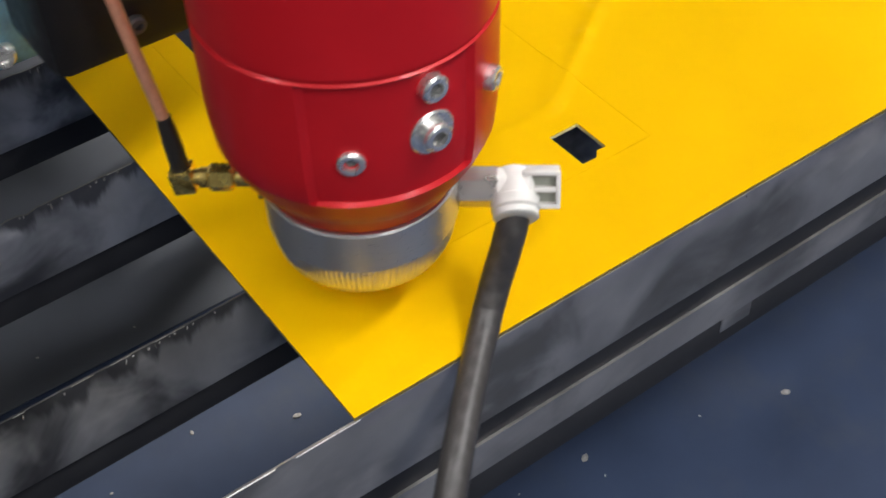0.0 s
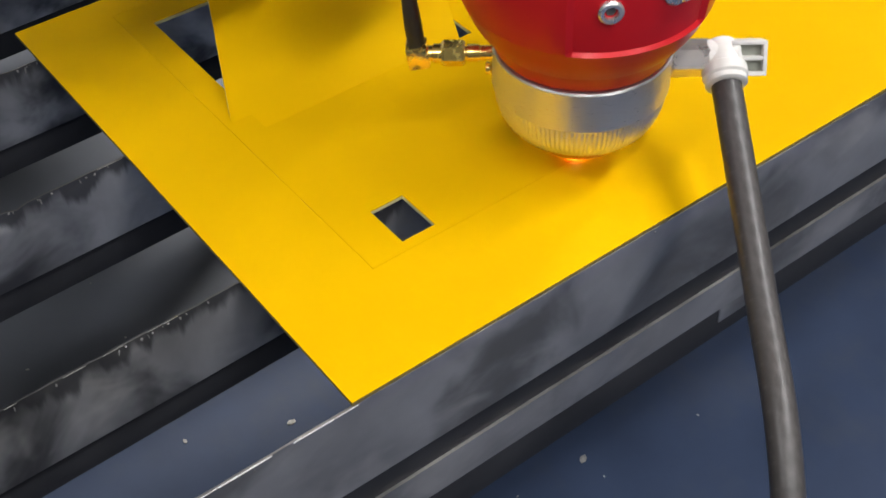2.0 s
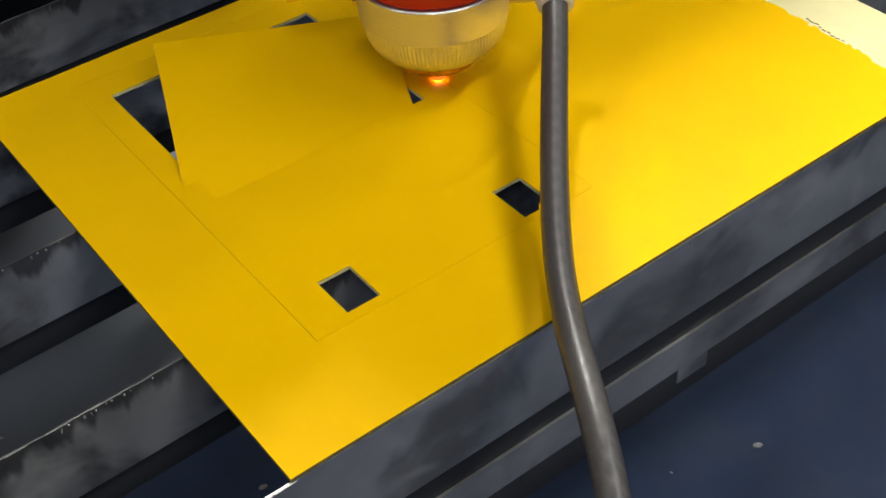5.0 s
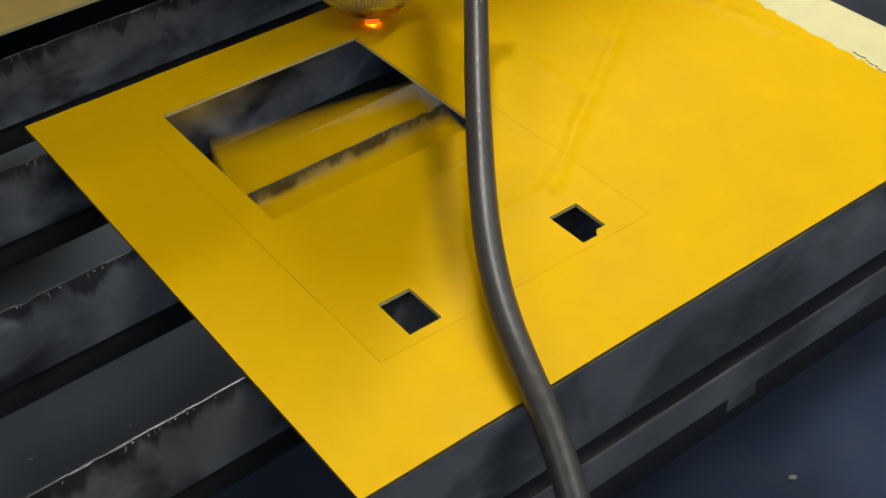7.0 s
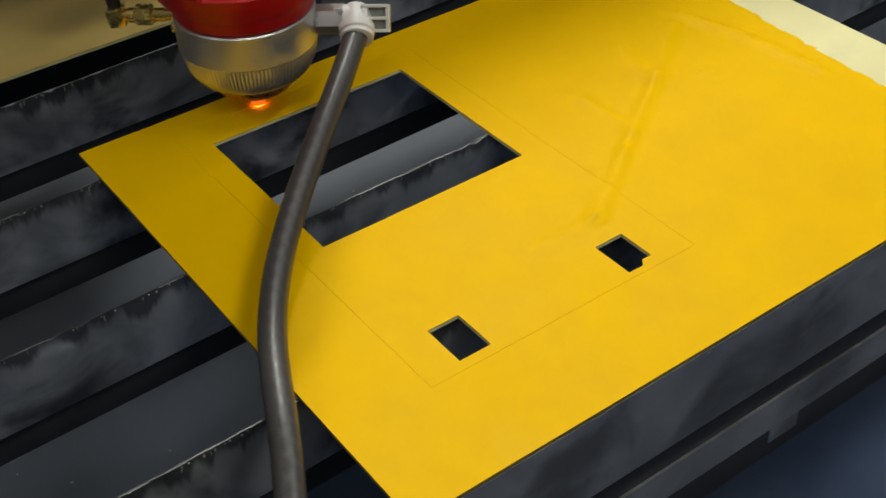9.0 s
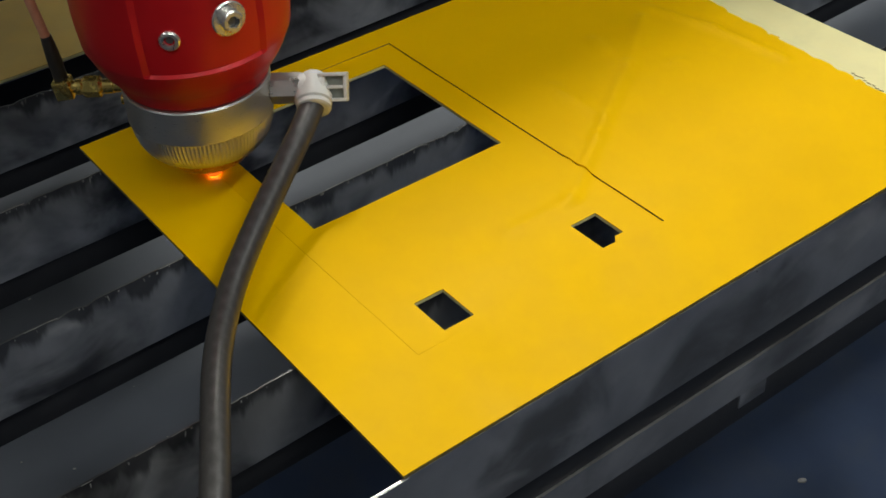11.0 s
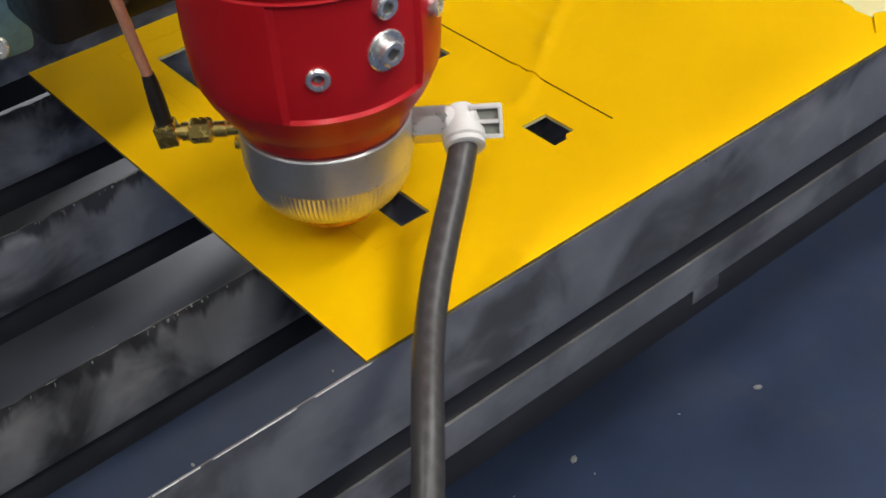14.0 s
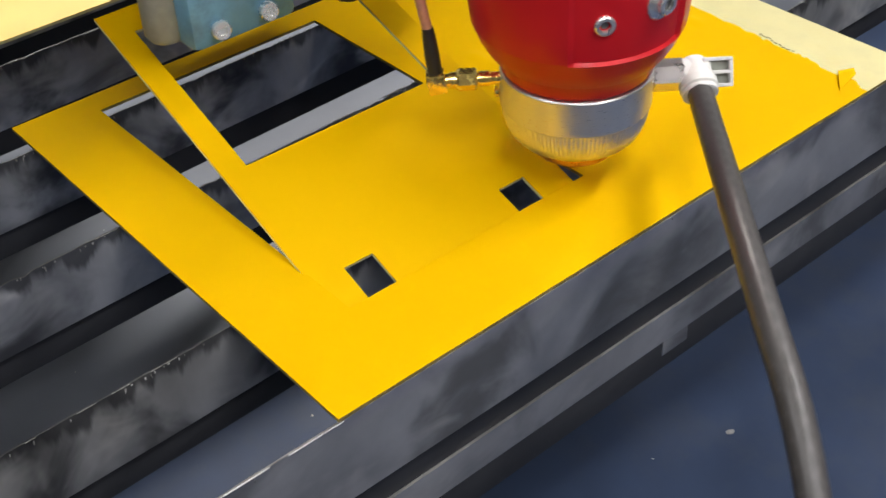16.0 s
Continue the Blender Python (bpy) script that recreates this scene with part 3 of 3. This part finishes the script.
    for x in (-0.092, -0.068):
        bm = bmesh.new()
        m = aim((x, 0.1195, 0.056), (-0.3, -1, 0.3))
        lathe(bm, [(0.0042, -0.003), (0.0042, 0.004), (0.0036, 0.0048), (0.0022, 0.0048), (0.0020, 0.003)], 24, m)
        part("bracket_screw", bm, STEEL, bracket)
    bm = bmesh.new()
    lathe(bm, [(0.007, 0.0), (0.009, 0.003), (0.009, 0.05), (0.007, 0.053)], 32, aim((-0.107, 0.140, 0.050), (0, 0, 1)))
    part("drag_motor", bm, RECESS, head, "grey round motor housing")
    bm = bmesh.new()
    box(bm, -0.11, -0.045, 0.118, 0.155, 0.086, 0.13, 0.003)
    part("white_cover", bm, WHITE_PLASTIC, head, "off-white cover above the bracket")
    # spark under the nozzle
    bm = bmesh.new()
    bmesh.ops.create_icosphere(bm, subdivisions=2, radius=0.0011, matrix=Matrix.Diagonal((1.2, 1.0, 0.7, 1)))
    spark = part("spark", bm, GLOW, head, "white-hot cutting spark")
    bm = bmesh.new()
    lathe(bm, [(0.0012, 0.0), (0.0034, 0.0003), (0.0030, 0.0010), (0.0012, 0.0012)], 20)
    part("spark_halo", bm, EMBER, spark, "orange glowing rim")
    return head, spark


def hose_way():
    return Vector((-0.42, -0.62, -0.34)).normalized()


HOSE_START = RIGHT * 0.0485 + Vector((0, 0, 0.0435)) + hose_way() * 0.007
head, spark = cutting_head()


# ---- the gantry over the table ----
def gantry_beam():
    beam = tagged(new("gantry_beam"), "long black gantry beam carrying the cutting head", "gantry")
    bm = bmesh.new()
    box(bm, -0.85, 1.05, 0.160, 0.300, 0.125, 0.380, 0.006)
    part("beam", bm, BLACK, beam)
    for z in (0.16, 0.32):
        bm = bmesh.new()
        box(bm, -0.84, 1.04, 0.148, 0.160, z, z + 0.018, 0.002)
        part("guide_rail", bm, STEEL, beam, "bright steel guide rail")
    for x in (-0.86, 1.06):
        bm = bmesh.new()
        box(bm, x - 0.02, x + 0.02, 0.14, 0.32, -0.0, 0.40, 0.006)
        part("end_block", bm, BLACK, beam)
    return beam


gantry = gantry_beam()


# ---- the air hose, in short stiff pieces ----
HOSE_R = 0.00525
HOSE_STEP = 0.0075
HOSE_N = 50
hose = tagged(new("air_hose"), "black rubber air hose hanging from the white elbow", "hose")


def hose_pieces():
    bm = bmesh.new()
    r, h = HOSE_R, HOSE_STEP
    round_end = [(r * math.cos(math.radians(a)), r * math.sin(math.radians(a))) for a in (2, 10, 20, 32, 46, 62, 78)]
    lathe(bm, [(p, -q) for p, q in reversed(round_end)] + [(r, 0), (r, h)] + [(p, h + q) for p, q in round_end], 28)
    first = part("hose_piece", bm, RUBBER, hose)
    out = [first]
    for _ in range(HOSE_N - 1):
        ob = new("hose_piece", first.data)
        ob.parent = hose
        out.append(ob)
    return out


pieces = hose_pieces()

# ---- small debris on the tray ----
def debris():
    rng = random.Random(5)
    bm = bmesh.new()
    spots = [(0.104, 0.006, 0.0024), (0.217, -0.026, 0.0024), (0.000, 0.118, 0.0022), (-0.050, 0.142, 0.0014)]
    spots += [(rng.uniform(-0.25, 0.18), rng.uniform(-0.35, 0.4), rng.uniform(0.0004, 0.0011)) for _ in range(60)]
    for x, y, s in spots:
        bmesh.ops.create_icosphere(bm, subdivisions=1, radius=s, matrix=pose(x, y, (-0.22 if x < 0.203 else -0.2202) + s * 0.2, 0, 0, rng.uniform(0, 180)) @ Matrix.Diagonal((1.3, 0.8, 0.4, 1)))
    tagged(part("metal_debris", bm, DROSS), "small bright cutting crumbs lying on the tray", "debris", kind="stuff")


debris()


# ---- what moves ----
HEAD = [(0, -17, -2), (0.5, 7, -1), (1, 28, -2), (1.5, 51, -3), (2, 77, -3), (2.5, 101, -3), (2.7, 109, -1), (3, 110, 8), (3.5, 110, 28), (4, 110, 48), (4.5, 110, 70), (7, 110, 181), (7.2, 109, 190), (7.5, 99, 193), (8, 76, 193), (8.5, 51, 193), (9, 28, 192), (9.9, -12, 193), (10.1, -16, 190), (11.4, -17, 127), (12, -17, 102), (12.5, -17, 80), (13, -17, 57), (13.5, -18, 37), (14, -17, 17), (14.5, -17.5, -4.5), (14.8, -17.5, -4.5), (15.3, -17.5, -4.5), (15.5, 5, -4), (15.6, 48, -4), (15.8, 92, -3), (16, 107, -2)]
# middle and lower end of the hose, in millimetres from the head's axis
HOSE = [(0, 19, -41, 5, -23, -78, -13), (1, 6, -72, 0, -28, -114, -19), (2, -5, -94, 8, -40, -142, -16), (3, -26, -117, 5, -74, -175, -1), (4.5, -41, -119, 16, -94, -198, 11), (7, -70, -175, 16, -108, -263, -7), (8, -79, -158, 16, -123, -250, 12), (9, -62, -127, 16, -107, -209, 4), (11.5, -40, -88, 16, -88, -157, 7), (12.5, -38, -89, 16, -77, -146, 1), (14.5, -8, -71, 18, -47, -110, 2), (15.5, -1, -78, 28, -41, -127, 11), (16, -53, -133, 47, -90, -184, 26)]


def along(rows, t):
    for a, b in zip(rows, rows[1:]):
        if t <= b[0]:
            k = (t - a[0]) / (b[0] - a[0])
            return [p + (q - p) * k for p, q in zip(a[1:], b[1:])]
    return list(rows[-1][1:])


def head_at(t):
    x, y = along(HEAD, t)
    lift = 0.004 * max(0, min(1, (t - 15.35) / 0.2))
    return Vector((x * MM, y * MM, lift))


def hose_points(t):
    h = head_at(t)
    v = along(HOSE, t)
    p0 = h + HOSE_START
    p2 = h + Vector(v[0:3]) * MM
    p3 = h + Vector(v[3:6]) * MM
    p1 = p0 + hose_way() * (p2 - p0).length * 0.3
    p4 = p3 + (p3 - p2) * 1.2 + Vector((0, 0, -0.05))
    ctrl = [p0 - hose_way() * 0.03, p0, p2, p3, p4, p4 + (p4 - p3)]
    pts = []
    for i in range(1, 4):
        a, b, c, d = ctrl[i - 1:i + 3]
        for k in range(40):
            s = k / 40
            pts.append(0.5 * ((2 * b) + (c - a) * s + (2 * a - 5 * b + 4 * c - d) * s * s + (3 * b - a - 3 * c + d) * s ** 3))
    out = [pts[0]]
    for p in pts:
        while (p - out[-1]).length >= HOSE_STEP and len(out) <= HOSE_N:
            out.append(out[-1] + (p - out[-1]).normalized() * HOSE_STEP)
    while len(out) <= HOSE_N:
        out.append(out[-1] + (out[-1] - out[-2]))
    return out


def motions():
    times = sorted({*[r[0] for r in HEAD], *[k * 0.5 for k in range(33)]})
    walk(head, [(t, Matrix.Translation(head_at(t))) for t in times])
    walk(gantry, [(t, Matrix.Translation((0, head_at(t).y, 0))) for t in times])
    # the spark goes out when the outline is finished
    walk(spark, [(0, pose(0, 0, 0.0074)), (1.2, pose(0, 0, 0.0046)), (2.0, pose(0, 0, 0.0014)), (2.6, pose(0, 0, 0.0012)), (12.3, pose(0, 0, 0.0012)), (13.2, pose(0, 0, 0.0044)), (14.2, pose(0, 0, 0.0064)), (15.2, pose(0, 0, 0.0076)), (15.35, pose(0, 0, 0.012)), (16, pose(0, 0, 0.012))])
    # the offcut lies tipped over the blade, then slips through the opening
    walk(offcut, [(0, pose(0.0380, 0.0875, -0.0020, 15.5) @ pose(0, 0, 0, 0, 0, -23)), (4.5, pose(0.0380, 0.0875, -0.0020, 15.5) @ pose(0, 0, 0, 0, 0, -22.5)), (6.0, pose(0.0410, 0.0902, -0.0020, 14.5, -5) @ pose(0, 0, 0, 0, 0, -18.5)), (6.9, pose(0.0410, 0.0902, -0.0020, 14.5, -5) @ pose(0, 0, 0, 0, 0, -18.5)), (6.95, pose(0.0420, 0.0910, -0.0025, 3) @ pose(0, 0, 0, 0, 0, -17)), (7.0, pose(0.0440, 0.0945, -0.0060, -14) @ pose(0, 0, 0, 0, 0, -15)), (7.04, pose(0.046, 0.104, -0.030, -38, 0, -10)), (7.1, pose(0.050, 0.116, -0.110, -72, 0, -3)), (7.2, pose(0.052, 0.114, -0.146, -80, 0, 0)), (7.45, pose(0.150, 0.100, -0.147, -82, 0, 0)), (16, pose(0.150, 0.100, -0.147, -82, 0, 0))])
    # cut on three sides the panel sags at its free end; finished, it tips into the gap between the blades
    droop = pose(PX0, 0, 0, 0, 0.38, 0) @ pose(-PX0, 0, 0)
    walk(panel, [(0, pose(0, 0, 0)), (9.5, pose(0, 0, 0)), (10.1, droop), (15.36, droop), (15.5, pose(0.001, 0.001, -0.003, 9, 0, -3)), (15.6, pose(-0.001, 0.001, -0.0073, 17, -1, -2.5)), (16, pose(-0.0025, -0.001, -0.0073, 17.6, -1.2, -2.3))])
    lines = {t: hose_points(t) for t in times}
    for i, ob in enumerate(pieces):
        rows = []
        for t in times:
            a, b = lines[t][i], lines[t][i + 1]
            rows.append((t, aim(a, b - a)))
        walk(ob, rows)


motions()
